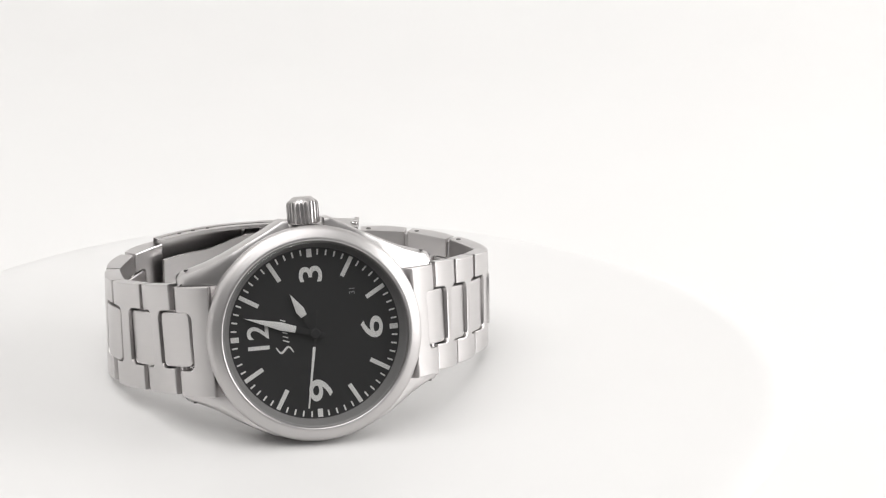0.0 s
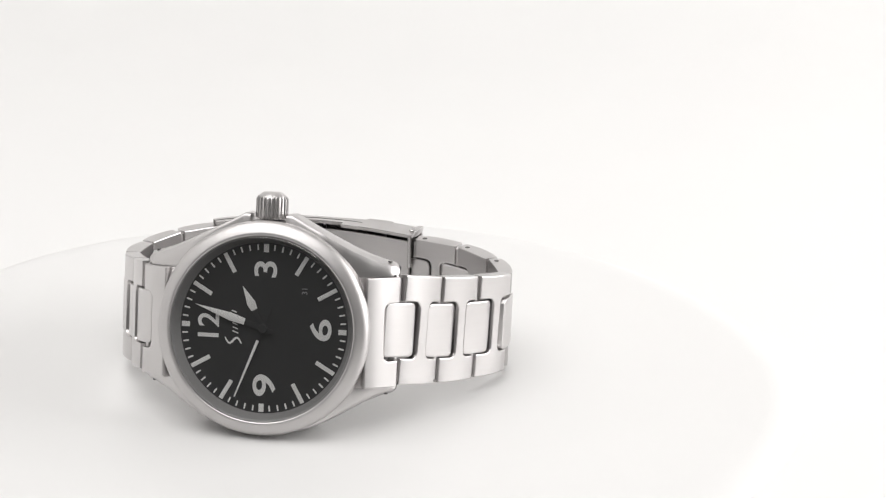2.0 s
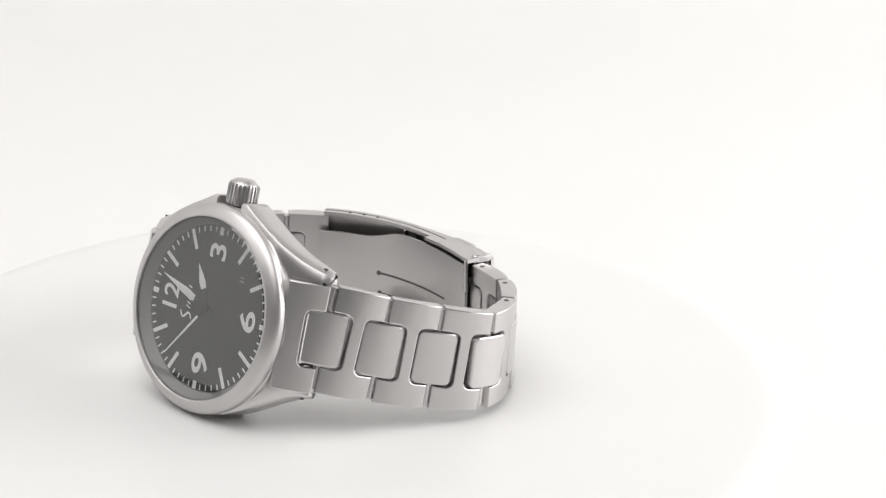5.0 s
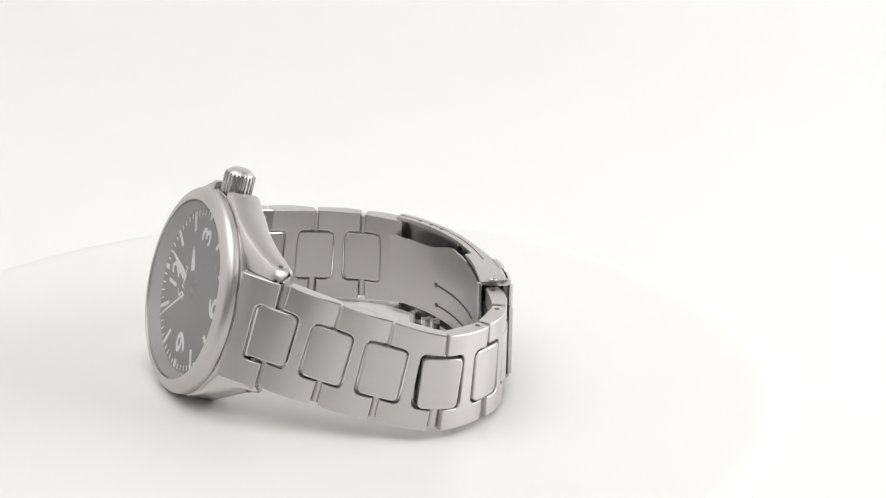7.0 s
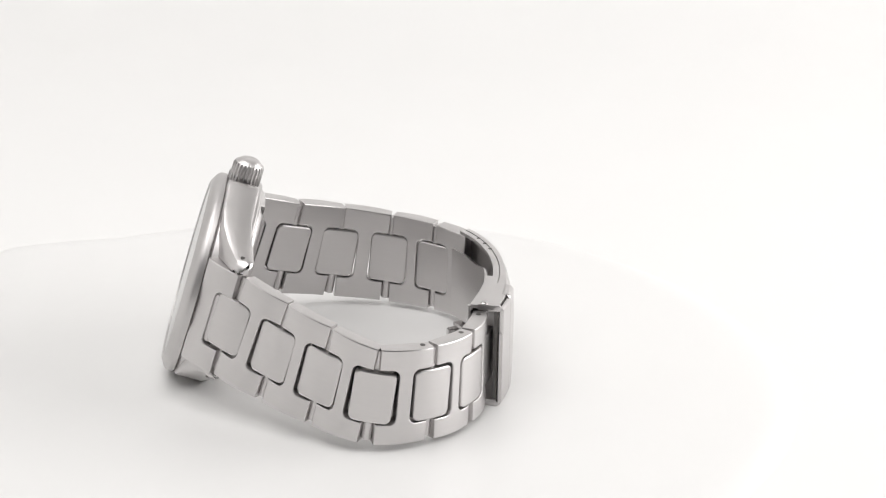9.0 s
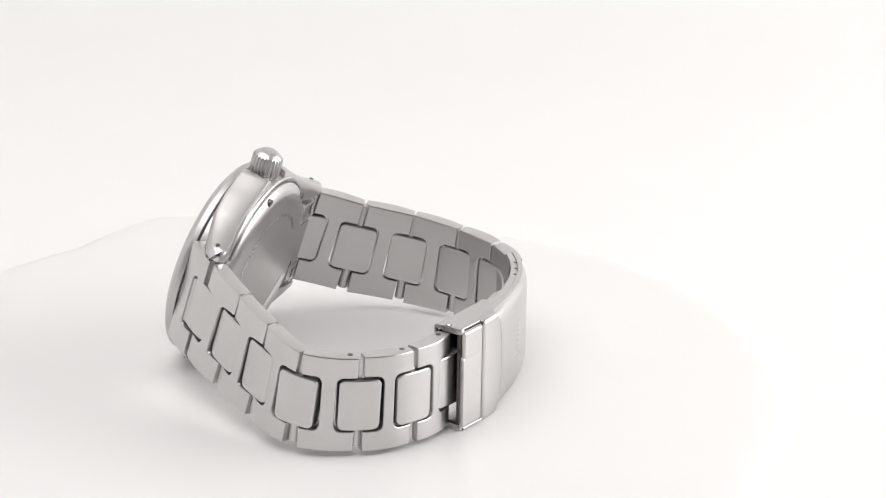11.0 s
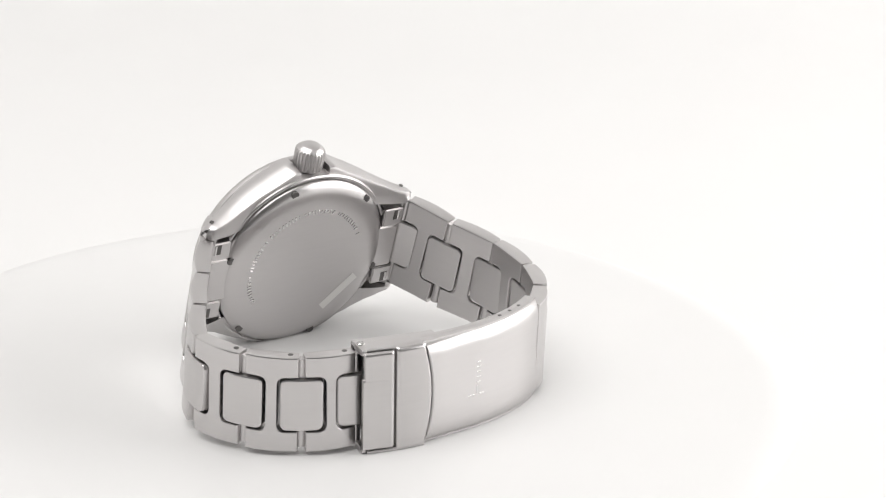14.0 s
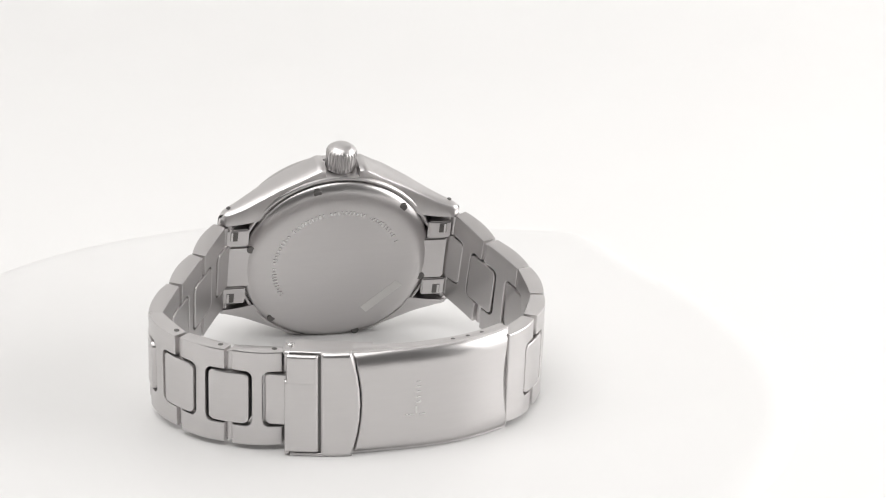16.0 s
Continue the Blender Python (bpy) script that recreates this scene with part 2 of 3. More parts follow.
for m in range(60):
    if m % 15 == 0:
        marker(m, 13.75, 15.25, 0.95)
    elif m % 5 == 0:
        marker(m, 11.35, 15.25, 0.78)
    else:
        marker(m, 14.15, 15.2, 0.30)


def text_mesh(body, size, bold=0.0, depth=0.03):
    """Writing as a bmesh in millimetres, read along +x, up along +z, facing -y."""
    c = bpy.data.curves.new("writing", "FONT")
    c.body, c.size, c.offset, c.extrude = body, size, bold, depth
    c.align_x, c.align_y = "CENTER", "CENTER"
    c.resolution_u = 6
    ob = bpy.data.objects.new("writing", c)
    scene.collection.objects.link(ob)
    dg = bpy.context.evaluated_depsgraph_get()
    me = bpy.data.meshes.new_from_object(ob.evaluated_get(dg))
    bpy.data.objects.remove(ob)
    bm = bmesh.new()
    bm.from_mesh(me)
    bpy.data.meshes.remove(me)
    xs, ys = [v.co.x for v in bm.verts], [v.co.y for v in bm.verts]
    mid = Vector(((min(xs) + max(xs)) / 2, (min(ys) + max(ys)) / 2, 0))
    bmesh.ops.translate(bm, verts=bm.verts, vec=-mid)
    bmesh.ops.transform(bm, matrix=Matrix.Rotation(math.pi / 2, 4, "X"), verts=bm.verts)
    return bm


# reading direction on the dial: right is +z (three), up is -x (twelve)
READ = Matrix(((0, 0, -1, 0), (0, 1, 0, 0), (1, 0, 0, 0), (0, 0, 0, 1)))
for text, x, z, wide, tall in (("12", -10.3, 0.1, 1.04, 1.0), ("3", 0, 10.7, 1.36, 1.06), ("6", 10.5, 0.2, 1.6, 1.0), ("9", 0.4, -10.4, 1.6, 1.06)):
    bm = text_mesh(text, 5.5, 0.07)
    bmesh.ops.transform(bm, matrix=Matrix.Diagonal((wide, 1, tall, 1)), verts=bm.verts)
    part("numeral", bm, WHITE_LUME, dial, "white numeral " + text, mmpose(Matrix.Translation((x, -0.07, z)) @ READ))
# script emblem as plain strokes: one double-curved sweep and a row of short bars
EMBLEM = Matrix.Translation((-5.6, 0, 0)) @ READ


def sweep_stroke(n=26):
    """A flat double-curved stroke, thicker in its middle."""
    bm = bmesh.new()
    rows = []
    for k in range(n + 1):
        f = k / n
        a = 2 * math.pi * f
        u = -2.55 + 0.75 * math.sin(a) + 1.1 * (f - 0.5)
        v = 3.1 * (f - 0.5)
        w = 0.10 + 0.10 * math.sin(math.pi * f)
        d = Vector((0.75 * 2 * math.pi * math.cos(a) + 1.1, 3.1)).normalized()
        rows.append([bm.verts.new((u + d.y * w * e, y, v - d.x * w * e)) for e, y in ((1, 0.0), (1, -0.05), (-1, -0.05), (-1, 0.0))])
    for p, q in zip(rows, rows[1:]):
        for i in range(4):
            bm.faces.new((p[i], p[(i + 1) % 4], q[(i + 1) % 4], q[i]))
    bm.faces.new(rows[0])
    bm.faces.new(rows[-1])
    return bm


part("emblem", sweep_stroke(), WHITE_LUME, dial, "white script emblem", mmpose(EMBLEM))
for u, v, h in ((-1.0, -0.35, 1.2), (-0.25, -0.3, 1.0), (0.5, -0.22, 1.0), (1.25, -0.15, 1.0), (2.0, -0.08, 1.0), (2.75, 0.0, 1.0)):
    part("emblem", box(-0.1, 0.1, -0.05, 0.0, -h / 2, h / 2), WHITE_LUME, dial, "", mmpose(EMBLEM @ Matrix.Translation((u, 0, v)) @ Matrix.Rotation(radians(20), 4, "Y")))
part("date_numeral", text_mesh("31", 1.5, 0.0), PRINT, dial, "faint grey date numeral", mmpose(Matrix.Translation((7.3, -0.05, 7.0)) @ READ))


def hand_shape(outline, y0, y1):
    return prism(outline, y0, y1, 0.05)


HOUR = 6 * (2 + 2.78 / 60) * 5 / 6
hour = part("hour_hand", hand_shape([(-0.55, -1.5), (0.55, -1.5), (0.45, 3.7), (-0.45, 3.7)], -0.42, -0.30), BLACK, watch, "black hour hand with a white pointed tip", HEAD_M @ mmpose(dial_pose(HOUR * 1.0)))
part("luminous_tip", hand_shape([(-0.6, 3.7), (0.6, 3.7), (0.82, 5.0), (0.0, 8.5), (-0.82, 5.0)], -0.44, -0.28), WHITE_LUME, hour, "white pointed tip")
minute = part("minute_hand", hand_shape([(-0.5, -2.0), (0.5, -2.0), (0.55, 3.6), (-0.55, 3.6)], -0.70, -0.58), BLACK, watch, "black minute hand with a white pointed tip", HEAD_M @ mmpose(dial_pose(2.78)))
part("luminous_tip", hand_shape([(-0.6, 3.6), (0.6, 3.6), (0.75, 6.4), (0.0, 13.3), (-0.75, 6.4)], -0.72, -0.56), WHITE_LUME, minute, "white pointed tip")
second = part("second_hand", merge(hand_shape([(-0.2, -4.2), (0.2, -4.2), (0.16, 2.4), (-0.16, 2.4)], -0.95, -0.86), lathe([(0, -1.1), (0.8, -1.1), (0.9, -1.0), (0.9, -0.8), (0, -0.8)], 32)), BLACK, watch, "thin second hand, black hub and white end")
part("white_needle", hand_shape([(-0.27, 2.4), (0.27, 2.4), (0.14, 13.6), (-0.14, 13.6)], -0.96, -0.86), WHITE_LUME, second, "thin white needle")


def crown():
    bm = bmesh.new()
    n, teeth = 96, 24
    prof = [(2.6, -0.7, 0), (2.95, -0.4, 1), (2.95, 2.9, 1), (2.72, 3.35, 0.5), (2.45, 3.55, 0), (1.9, 4.0, 0), (1.55, 4.2, 0), (0.01, 4.25, 0)]
    rows = []
    for r, h, k in prof:
        row = []
        for i in range(n):
            a = 2 * math.pi * i / n
            rr = r - 0.32 * k * (0.5 + 0.5 * (1 if (i % 4) in (0, 1) else -1))
            row.append(bm.verts.new((rr * math.cos(a), rr * math.sin(a), h)))
        rows.append(row)
    for a, b in zip(rows, rows[1:]):
        for i in range(n):
            bm.faces.new((a[i], a[(i + 1) % n], b[(i + 1) % n], b[i]))
    bm.faces.new(rows[0])
    bm.faces.new(rows[-1])
    return bm


crown_ob = part("crown", crown(), STEEL, watch, "knurled steel crown", HEAD_M @ mmpose(Matrix.Translation((0, 3.4, 20.3))))
part("crown_stem", lathe([(1.7, -2.0), (1.7, 0.2)], 32, "Z"), STEEL_SHADED, crown_ob, "", mmpose(Matrix.Translation((0, 0, -0.6))))

back = part("caseback", lathe([(18.5, 5.7), (18.5, 7.25), (18.35, 7.5), (17.95, 7.85), (17.3, 8.22), (16.3, 8.55), (15.2, 8.72), (13.8, 8.79), (0, 8.8)], 160), STEEL_BRUSHED, watch, "screwed satin steel caseback with engraved ring", HEAD_M)
for k in range(6):
    a = radians(13.5 + 60 * k)
    c, s = math.cos(a), math.sin(a)
    # no recess is cut: the dark colour paints the notch's shade
    part("wrench_notch", lathe([(0, 8.24), (0.75, 8.28), (0.8, 8.22), (0.8, 7.2), (0, 7.2)], 24), STEEL_SHADED, back, "wrench notch, its recess shade coloured dark", mmpose(Matrix.Translation((17.55 * c, 0.0, 17.55 * s))))
rng = random.Random(4)
for k in range(56):
    if k % 11 == 10:
        continue
    w, h = rng.uniform(0.22, 0.5), rng.choice((0.95, 0.95, 0.65))
    lean = Matrix.Translation((0, 0, 12.4 * MM)) @ Matrix.Rotation(radians(rng.choice((-20, 0, 0, 20))), 4, "Y")
    part("engraved_letter", box(-w / 2, w / 2, 8.72, 8.88, -h / 2, h / 2, 0.05), STEEL_POLISHED, back, "", Matrix.Rotation(radians(122 - 3.4 * k), 4, "Y") @ lean)
part("sticker", box(-4.6, 4.6, 8.80, 8.88, -0.9, 0.9, 0.03), STICKER, back, "small pale sticker strip", mmpose(Matrix.Translation((-9.4, 0, -8.1)) @ Matrix.Rotation(radians(43), 4, "Y")))

# ---- the bracelet ----
# Joints along the loop, in the space of the turntable: top of the joint's middle (x, y, z), lean of its edge, width.
UP = HEAD.to_3x3() @ Vector((0, 0, 1))
UPB = Vector((0.0, 0.12, 0.993))
JA = [((19.0, -10.4, 26.9), 1.0, 20.0), ((23.3, -1.5, 24.0), 0.75, 19.7), ((27.4, 7.4, 21.6), 0.5, 19.3), ((30.8, 16.4, 19.4), 0.15, 18.6), ((25.4, 24.7, 18.6), -0.2, 18.3), ((16.8, 29.9, 18.3), -0.3, 18.2), ((6.8, 31.0, 18.2), -0.3, 18.0)]
JB = [((-26.3, -19.2, 26.0), 1.0, 20.0), ((-32.2, -11.2, 22.9), 0.8, 19.7), ((-38.2, -2.9, 20.4), 0.5, 19.3), ((-39.9, 7.3, 18.8), 0.2, 18.6), ((-37.5, 16.6, 18.3), -0.1, 18.2), ((-31.8, 23.8, 18.0), -0.3, 17.4)]


def joint(j):
    (x, y, z), k, w = j
    up = UPB.lerp(UP, k) if k >= 0 else UPB.lerp(Vector((0, 0, 1)), min(1.0, -k * 3.3))
    up.normalize()
    return Vector((x, y, z)) - up * w / 2, up, w


def h_outline(length, w0, w1, notch0=True, notch1=True, gap=0.48, nl=4.1, nh=5.25, r=1.3):
    """Outline of a link seen from outside: (s, z) pairs, notched at both ends for the centre pieces."""
    out = []
    a, b = gap, length - gap

    def corner(cx, cz, a0, rad):
        return [(cx + rad * math.cos(radians(a0 + 90 * i / 4 * sgn)), cz + rad * math.sin(radians(a0 + 90 * i / 4 * sgn))) for i in range(5)]

    out += [(a, -w0 / 2), (b, -w1 / 2)]
    if notch1:
        out.append((b, -nh))
        sgn = -1
        out += corner(length - nl + r, -nh + r, 270, r)
        out += corner(length - nl + r, nh - r, 180, r)
        out.append((b, nh))
    out += [(b, w1 / 2), (a, w0 / 2)]
    if notch0:
        out.append((a, nh))
        sgn = -1
        out += corner(nl - r, nh - r, 90, r)
        out += corner(nl - r, -nh + r, 0, r)
        out.append((a, -nh))
    return out


def link_matrix(p0, p1, up, side):
    """x along the link, z up, y towards the inside of the loop. side +1: the loop lies to the left of the way."""
    x = (p1 - p0).normalized()
    z = (up - up.dot(x) * x).normalized()
    y = z.cross(x)
    m = Matrix((x, y, z)).transposed().to_4x4()
    m.translation = p0
    return m


def dome(bm, s0, s1, outer, inner, side, ease=0.0):
    """Cuts a slab across and bends its two faces: outer and inner give the depth at u from -1 to 1."""
    bmesh.ops.triangulate(bm, faces=bm.faces[:])
    for k in range(1, 10):
        geom = bm.verts[:] + bm.edges[:] + bm.faces[:]
        bmesh.ops.bisect_plane(bm, geom=geom, plane_co=(lerp(s0, s1, k / 10), 0, 0), plane_no=(1, 0, 0))
    for v in bm.verts:
        u = 2 * (v.co.x - s0) / (s1 - s0) - 1
        d = -v.co.y * side
        k = (d + 1) / 2
        v.co.x -= ease * (1 - k) * u ** 5
        v.co.y = -side * lerp(-inner(u), outer(u), k)
    return bm


def centre_piece(side, h=9.9, w=7.7):
    """A rounded, slightly domed centre piece."""
    bm = prism(rounded(w, h, 1.15, 5), -1.0, 1.0, 0.3)
    return dome(bm, -w / 2, w / 2, lambda u: 1.4 + 0.42 * (1 - u * u), lambda u: 1.3, side)


def pin_hole(parent, s, z, up=1):
    o = [(s + 0.5 * math.cos(a * math.pi / 6), 0.5 * math.sin(a * math.pi / 6)) for a in range(12)]
    # filled prism whose dark colour paints the shade in the pin hole
    bm = prism(o, z - 0.25, z + 0.02)
    part("pin_hole", bm, STEEL_SHADED, parent, "pin hole, its shade coloured dark", mmpose(Matrix(((1, 0, 0, 0), (0, 0, 1, 0), (0, 1, 0, 0), (0, 0, 0, 1)))))


def knuckle(parent, m, w):
    """The recessed hinge barrel that shows in the gap between two links, above and below the centre piece."""
    for z0, z1 in ((5.0, w / 2 - 0.6), (-w / 2 + 0.6, -5.0)):
        bm = bmesh.new()
        rows = []
        for z in (z0, z1):
            rows.append([bm.verts.new((0.95 * math.cos(a * math.pi / 8), 0.9 * math.sin(a * math.pi / 8), z)) for a in range(16)])
        for i in range(16):
            bm.faces.new((rows[0][i], rows[0][(i + 1) % 16], rows[1][(i + 1) % 16], rows[1][i]))
        bm.faces.new(rows[0])
        bm.faces.new(rows[1])
        part("knuckle", bm, STEEL, parent, "", m)


def chain(joints, side, first_holes, pieces, lead):
    """Links and centre pieces along a row of joints. side +1 when the inside is on the left of the way."""
    js = [joint(j) for j in joints]
    frames = []
    for i in range(len(js) - 1):
        (p0, u0, w0), (p1, u1, w1) = js[i], js[i + 1]
        up = (u0 + u1).normalized()
        length = (p1 - p0).length
        o = h_outline(length, w0, w1, notch1=i < pieces - 1 or pieces == len(js), gap=0.4 if side > 0 else 0.6)
        bm = dome(prism(o, -1.0, 1.0, 0.22), 0, length, lambda u: 1.2 + 0.85 * (1 - u * u), lambda u: 1.3 - 0.15 * (1 - u * u), side, 0.42)
        ob = part("link", bm, STEEL_BRUSHED, watch, "", mmpose(link_matrix(p0, p1, up, side)), sharp=14)
        frames.append((ob, (p1 - p0).normalized(), up))
        if i >= first_holes:
            pin_hole(ob, length - 2.1, (w0 + w1) / 4)
    for i in range(pieces):
        p, u, w = js[i]
        k = min(i, len(js) - 2)
        before = frames[i - 1][1] if i else lead
        d = (frames[k][1] + before).normalized()
        if i:
            u = (frames[k][2] + frames[i - 1][2]).normalized()
        m = link_matrix(p, p + d, u, side)
        bend = math.acos(max(-1.0, min(1.0, frames[k][1].dot(before)))) if i < len(js) - 1 else 0.0
        m = m @ Matrix.Translation((0, side * (1.3 * math.tan(bend / 2) + (0.0 if i else 0.2)), 0))
        knuckle(frames[k][0], frames[k][0].matrix_basis.inverted() @ mmpose(m), w)
        part("center_link", centre_piece(side), STEEL_BRUSHED, frames[k][0], "", frames[k][0].matrix_basis.inverted() @ mmpose(m), sharp=14)


def lead_in(j, sign):
    """Direction of the end link that leads to the first joint."""
    p, u, w = joint(j)
    q = HEAD.inverted() @ p
    return (HEAD.to_3x3() @ (Vector((q.x, q.y, 0)) - Vector((sign * 17.2, 0.9, 0)))).normalized()


chain(JA, 1, 3, 7, lead_in(JA[0], 1))
chain(JB, -1, 9, 5, lead_in(JB[0], -1))


def end_piece(j, sign):
    p, u, w = joint(j)
    q = HEAD.inverted() @ p
    start = Vector((sign * 17.2, 0.9, 0))
    length = (Vector((q.x, q.y, 0)) - start).length
    o = h_outline(length, 20.0, 20.0, notch0=False)
    bm = prism(o, -1.0, 1.0, 0.22)
    dome(bm, 0, length, lambda u: 1.4 + 0.5 * (1 - u * u), lambda u: 1.6, sign)
    m = link_matrix(start, Vector((q.x, q.y, 0)), Vector((0, 0, 1)), sign)
    part("end_link", bm, STEEL, watch, "satin steel end link between the lugs", HEAD_M @ mmpose(m), sharp=14)


for sx in (-1, 1):
    bm = box(16.4, 21.6, 3.2, 8.1, -4.85, 4.85, 0.35)
    bmesh.ops.transform(bm, matrix=Matrix.Diagonal((sx, 1, 1, 1)), verts=bm.verts)
    part("end_link_tongue", bm, STEEL_BRUSHED, watch, "", HEAD_M)
end_piece(JA[0], 1)
end_piece(JB[0], -1)

# clasp: curved cover over the rear of the loop
CLASP = [(6.6, 31.2), (-2.0, 32.0), (-9.0, 31.9), (-16.0, 30.8), (-23.0, 28.4), (-29.3, 24.7), (-34.6, 19.8), (-37.0, 16.6)]


def clasp_point(t):
    """Point and outward normal along the clasp's middle line, t from 0 to 1."""
    n = len(CLASP) - 1
    i = min(n - 1, int(t * n))
    p = [Vector(CLASP[max(0, min(n, i + k))]) for k in (-1, 0, 1, 2)]
    f = t * n - i

    def at(f):
        return 0.5 * (2 * p[1] + (p[2] - p[0]) * f + (2 * p[0] - 5 * p[1] + 4 * p[2] - p[3]) * f * f + (3 * p[1] - p[0] - 3 * p[2] + p[3]) * f ** 3)
    d = (at(f + 0.01) - at(f - 0.01)).normalized()
    return at(f), Vector((d.y, -d.x))


def bulge(t):
    """How much further out the outer faces lie near the lock, in millimetres."""
    f = max(0.0, min(1.0, (t - 0.08) / 0.32))
    return 1.45 * (1 - f * f * (3 - 2 * f))


def clasp_strip(t0, t1, o0, o1, z0, z1, n, c=0.3, bow=0.0, bow_end=0.0, er=0.0, cz=0.0):
    """A curved plate between two offsets from the middle line and two heights, with rounded outer edges. bow: how far its ends curve."""
    secs = []
    cz = cz or c
    steps = [k / n for k in range(n + 1)]
    if er:
        tip = 0.28 / 52 / (t1 - t0)
        steps = [0, tip * 0.35, tip * 1.2] + steps[1:-1] + [1 - tip * 1.2, 1 - tip * 0.35, 1]
    top = o1
    for f in steps:
        t = lerp(t0, t1, f)
        o1 = top
        if er:
            e = min(f, 1 - f) / tip
            o1 = top - er * max(0.0, 1 - e / 1.2) ** 2
        prof = [(o0, z0, 1)]
        for i in range(7):
            a = radians(90 * i / 6)
            prof.append((o1 - c + c * math.sin(a), z0 + cz - cz * math.cos(a), 0))
        zs = [lerp(z0 + cz, z1 - cz, i / 6) for i in range(1, 6)]
        prof += [(o1, z, 0) for z in zs]
        for i in range(7):
            a = radians(90 * i / 6)
            prof.append((o1 - c + c * math.cos(a), z1 - cz + cz * math.sin(a), 0))
        prof.append((o0, z1, 1))
        sec = []
        for o, z, _ in prof:
            v = 2 * (z - z0) / (z1 - z0) - 1
            p, nr = clasp_point(min(1.0, max(-0.05, t + lerp(bow, bow_end, f) * (1 - v * v))))
            o += bulge(t) * max(0.0, min(1.0, o - 0.5))
            sec.append((p.x + nr.x * o, p.y + nr.y * o, z))
        secs.append(sec)
    return loft(secs)


cover = part("clasp_cover", merge(clasp_strip(0.199, 0.79, 1.3, 2.3, -0.75, 19.1, 40, 1.9, 0.033, -0.03, 0.3, 3.6), clasp_strip(0.199, 0.28, -2.2, 0.4, 18.4, 19.08, 6), clasp_strip(0.278, 0.79, -0.9, 0.4, 18.4, 19.075, 26), clasp_strip(0.199, 0.79, -2.2, 0.4, -0.7, -0.1, 30)), STEEL_BRUSHED, watch, "curved satin steel clasp cover")
part("clasp_bridge", clasp_strip(0.105, 0.195, 1.2, 2.45, -0.78, 19.2, 12, 0.9, 0.0, 0.033, 0.35), STEEL_BRUSHED, cover, "raised strip with a curved edge")
part("clasp_frame", merge(clasp_strip(-0.012, 0.2, -2.2, 1.5, 18.5, 19.2, 16, 0.25, er=0.3), clasp_strip(0.02, 0.2, -2.2, 2.2, -0.8, -0.15, 14, 0.25)), STEEL, cover, "")
part("safety_lock", merge(clasp_strip(-0.012, 0.0985, 1.9, 2.6, 0.0, 13.9, 10, 0.6, er=0.4), clasp_strip(0.004, 0.0985, 1.9, 2.595, 12.9, 18.75, 10, 0.6, er=0.4)), STEEL_BRUSHED, cover, "hinged safety lock plate")
# added dark backing: paints the seam's shade behind the lock plate
part("lock_groove_shade", clasp_strip(0.008, 0.12, 1.2, 1.75, 0.1, 18.6, 8, 0.1), STEEL_SHADED, cover, "dark backing strip painting the groove shade round the lock plate")
for z0, z1 in ((18.2, 19.35), (-0.75, 0.5)):
    part("lock_ear", clasp_strip(-0.012, 0.02, -0.8, 2.1, z0, z1, 6, 0.5, er=0.4), STEEL, cover, "")
p, nr = clasp_point(0.016)
rivet = lathe([(0.75, 0.0), (0.75, 0.2), (0.5, 0.4), (0, 0.48)], 20, "Z")
part("rivet", rivet, STEEL_POLISHED, cover, "small polished rivet head", mmpose(Matrix.Translation((p.x + nr.x * 0.2, p.y + nr.y * 0.2, 19.25))))
p, nr = clasp_point(0.0)
part("hinge_pin", lathe([(0, 12.6), (0.42, 12.6), (0.42, 18.9), (0, 18.9)], 16, "Z"), STEEL_POLISHED, cover, "bright hinge pin of the lock", mmpose(Matrix.Translation((p.x - nr.x * 2.4, p.y - nr.y * 2.4, 0))))
for t in (0.36, 0.43):
    p, nr = clasp_point(t)
    part("cross_pin", lathe([(0, 13.0), (0.55, 13.0), (0.55, 18.5), (0, 18.5)], 16, "Z"), STEEL_POLISHED, cover, "bright pin inside the clasp", mmpose(Matrix.Translation((p.x - nr.x * 0.3, p.y - nr.y * 0.3, 0))))
for t in (0.57, 0.63, 0.69):
    p, nr = clasp_point(t)
    # a filled disc; its dark colour is the shade of the hole
    part("adjustment_hole", lathe([(0, 0.0), (0.38, 0.0), (0.38, -0.4), (0, -0.4)], 16, "Z"), STEEL_SHADED, cover, "spring bar hole, its shade coloured dark", mmpose(Matrix.Translation((p.x + nr.x * 0.1, p.y + nr.y * 0.1, 19.1))))
for k, (t, z, dt, dz) in enumerate(((0.400, 6.2, 0.030, 0.3), (0.425, 6.6, 0.006, 1.5), (0.445, 6.2, 0.02, 0.3), (0.432, 8.6, 0.016, 0.3), (0.432, 9.6, 0.016, 0.3), (0.432, 10.6, 0.016, 0.3), (0.432, 11.6, 0.016, 0.3), (0.432, 12.5, 0.016, 0.3))):
    part("engraved_emblem", clasp_strip(t - dt / 2, t + dt / 2, 2.15, 2.35, z, z + dz, 3, 0.05), STEEL_POLISHED, cover, "")


def folding_blade():
    """The blade widens towards the lock."""
    bm = clasp_strip(0.004, 0.80, -2.5, -1.95, 1.6, 15.6, 44, 0.2)
    for v in bm.verts:
        f = max(0.0, min(1.0, (v.co.x + 24.0) / 10.0))
        if v.co.z > 8:
            v.co.z += 2.3 * f * f * (3 - 2 * f)
    return bm


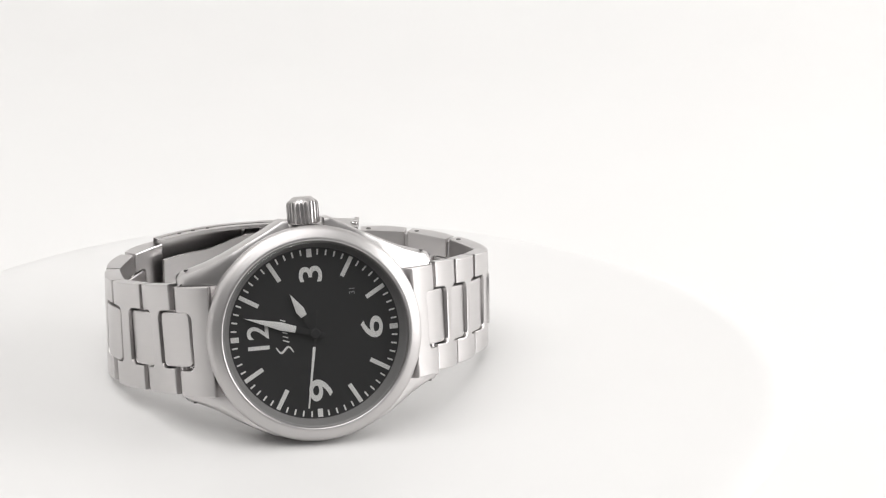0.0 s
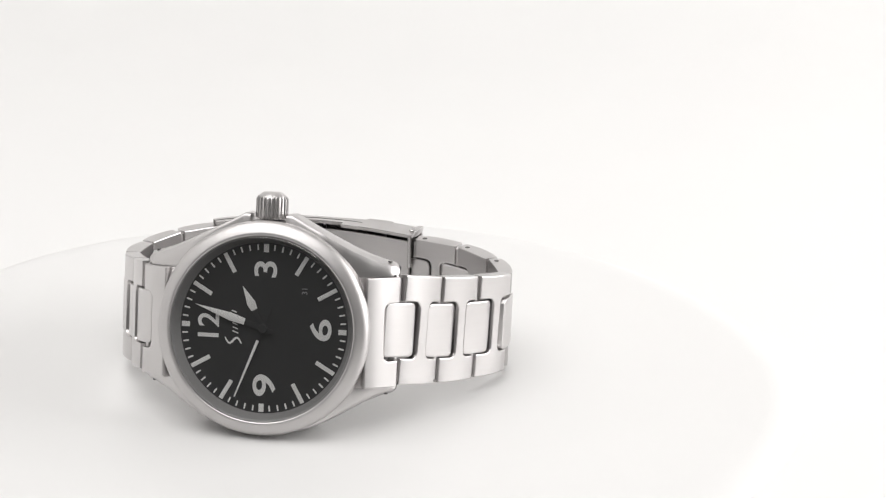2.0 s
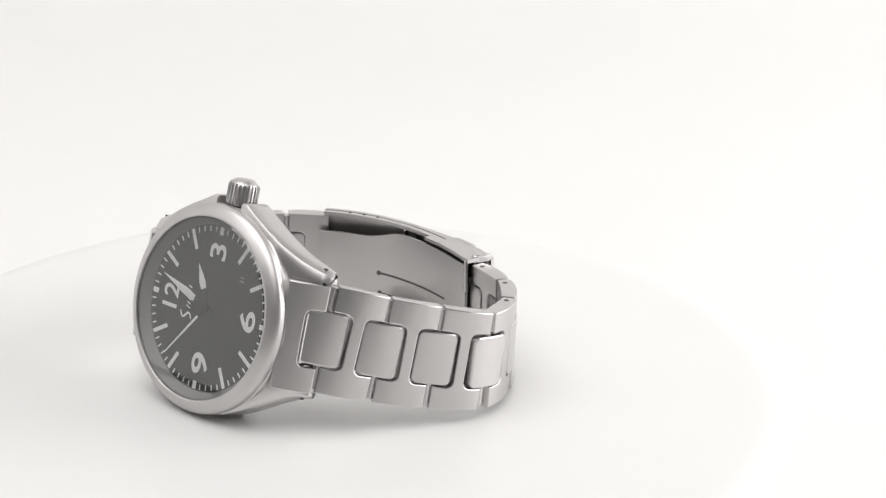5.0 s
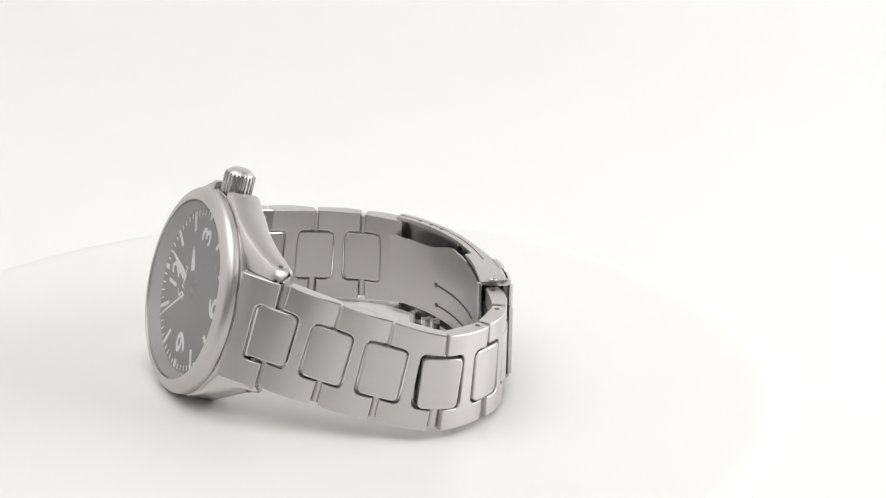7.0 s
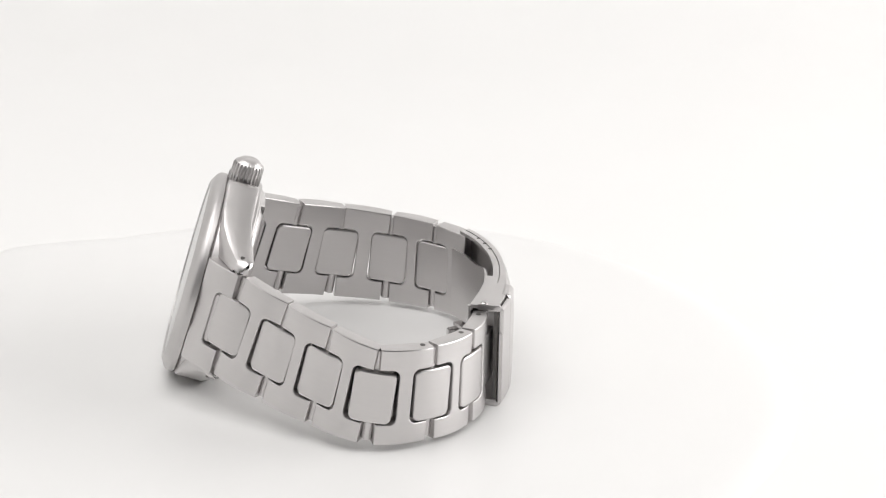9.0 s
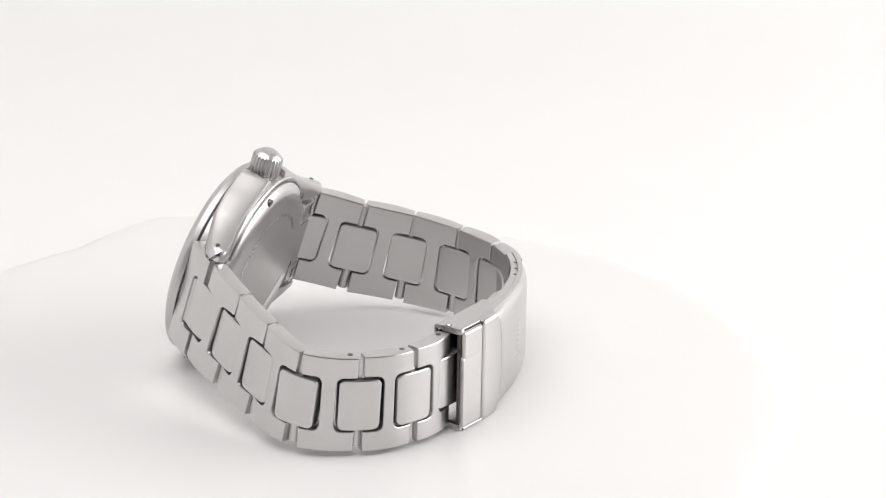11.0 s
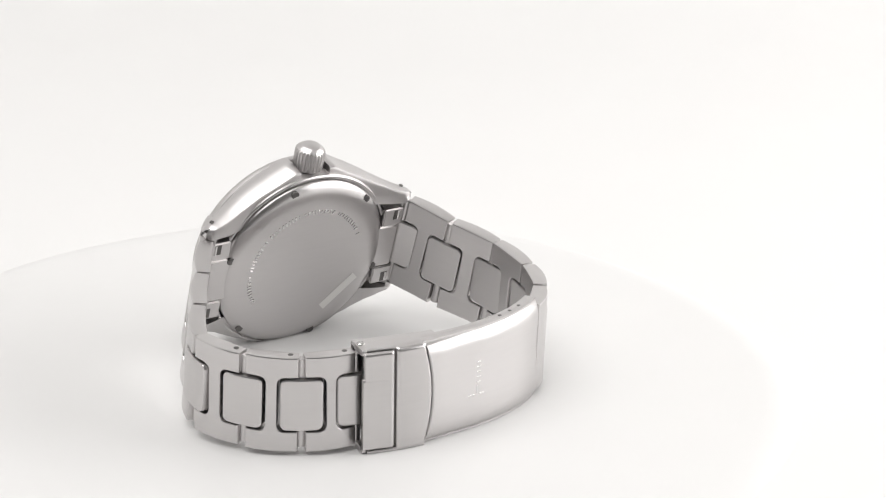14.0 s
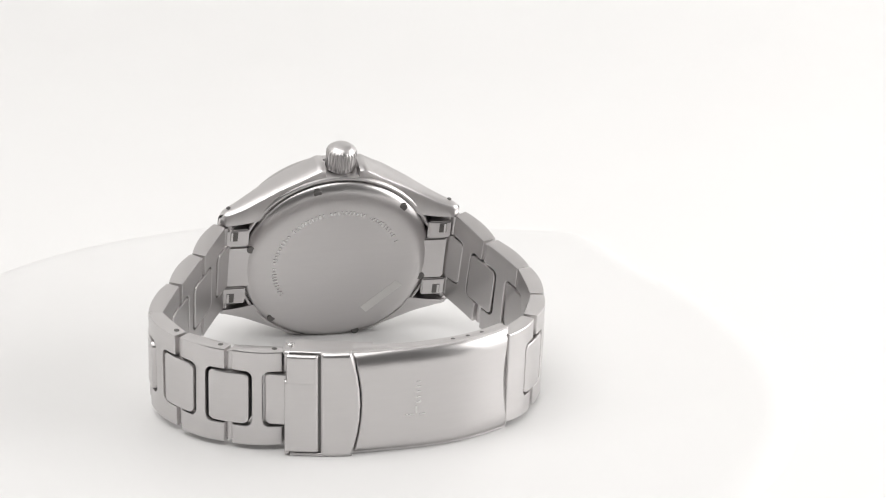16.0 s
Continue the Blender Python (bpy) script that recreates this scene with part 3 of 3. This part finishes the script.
blade = part("folding_blade", folding_blade(), STEEL_BRUSHED, watch, "thin curved folding blade inside the clasp")
# uncut slots: dark strips and end discs paint the shade in them
part("blade_slot", clasp_strip(0.13, 0.53, -2.58, -2.48, 8.2, 8.6, 12, 0.03), STEEL_SHADED, blade, "slot line, its shade laid on as a dark strip")
part("blade_slot", clasp_strip(0.22, 0.525, -2.58, -2.48, 4.0, 4.3, 12, 0.03), STEEL_SHADED, blade, "slot line, its shade laid on as a dark strip")
for t, z in ((0.53, 8.4), (0.525, 4.15)):
    p, nr = clasp_point(t)
    part("slot_end", lathe([(0, -0.06), (0.5, -0.06), (0.5, 0.06), (0, 0.06)], 16), STEEL_SHADED, blade, "", mmpose(Matrix.Translation((p.x - nr.x * 2.55, p.y - nr.y * 2.55, z)) @ Matrix.Rotation(math.atan2(nr.y, nr.x) - math.pi / 2, 4, "Z")))
part("hinge_block", merge(box(-3.6, 3.6, -1.2, 1.2, 0.0, 0.8, 0.15), box(-3.4, -1.9, -1.1, 1.1, 0.6, 3.6, 0.2), box(0.2, 1.4, -1.1, 1.1, 0.6, 3.2, 0.2), box(2.4, 3.4, -1.1, 1.1, 0.6, 3.6, 0.2)), STEEL_POLISHED, blade, "polished folded hinge piece low inside the loop",
     mmpose(Matrix.Translation((-15.8, 23.6, 0.4)) @ Matrix.Rotation(radians(31), 4, "Z")))
part("hinge_arm", clasp_strip(0.30, 0.36, -8.0, -1.9, 0.6, 1.4, 4, 0.1), STEEL, blade, "")

# tabs of the end links in the corners beside the lugs, each with a spring bar on a block coloured dark as the slot's
# shade
for sx in (-1, 1):
    for sz in (-1, 1):
        tab = part("end_link_tab", box(-2.6, 1.9, 4.6, 8.15, -2.35, 1.55, 0.25), STEEL, watch, "", HEAD_M @ mmpose(Matrix.Translation((sx * 20.2, 0, sz * 7.3)) @ Matrix.Diagonal((sx, 1, sz, 1))))
        part("spring_bar_slot", box(-0.75, 0.75, 7.9, 8.2, -1.1, 1.1, 0.05), STEEL_SHADED, tab, "slot for the spring bar, its shade as a dark block", mmpose(Matrix.Translation((0.3, 0, 0.1))))
        part("spring_bar", lathe([(0, -1.0), (0.35, -1.0), (0.35, 1.0), (0, 1.0)], 16, "Z"), STEEL_POLISHED, tab, "", mmpose(Matrix.Translation((0.75, 8.0, 0.1))))


# ---- what moves ----
def turn(t):
    """Turn of the disc in degrees at t seconds."""
    return -0.25 - 11.205 * t


def motions():
    rows = [(t / 2, pose(0, 0, 0, 0, 0, turn(t / 2))) for t in range(0, 33)]
    walk(watch, rows)
    walk(disc, rows)
    walk(second, [(t, HEAD_M @ mmpose(dial_pose(46.5 + t))) for t in range(0, 17)])


motions()
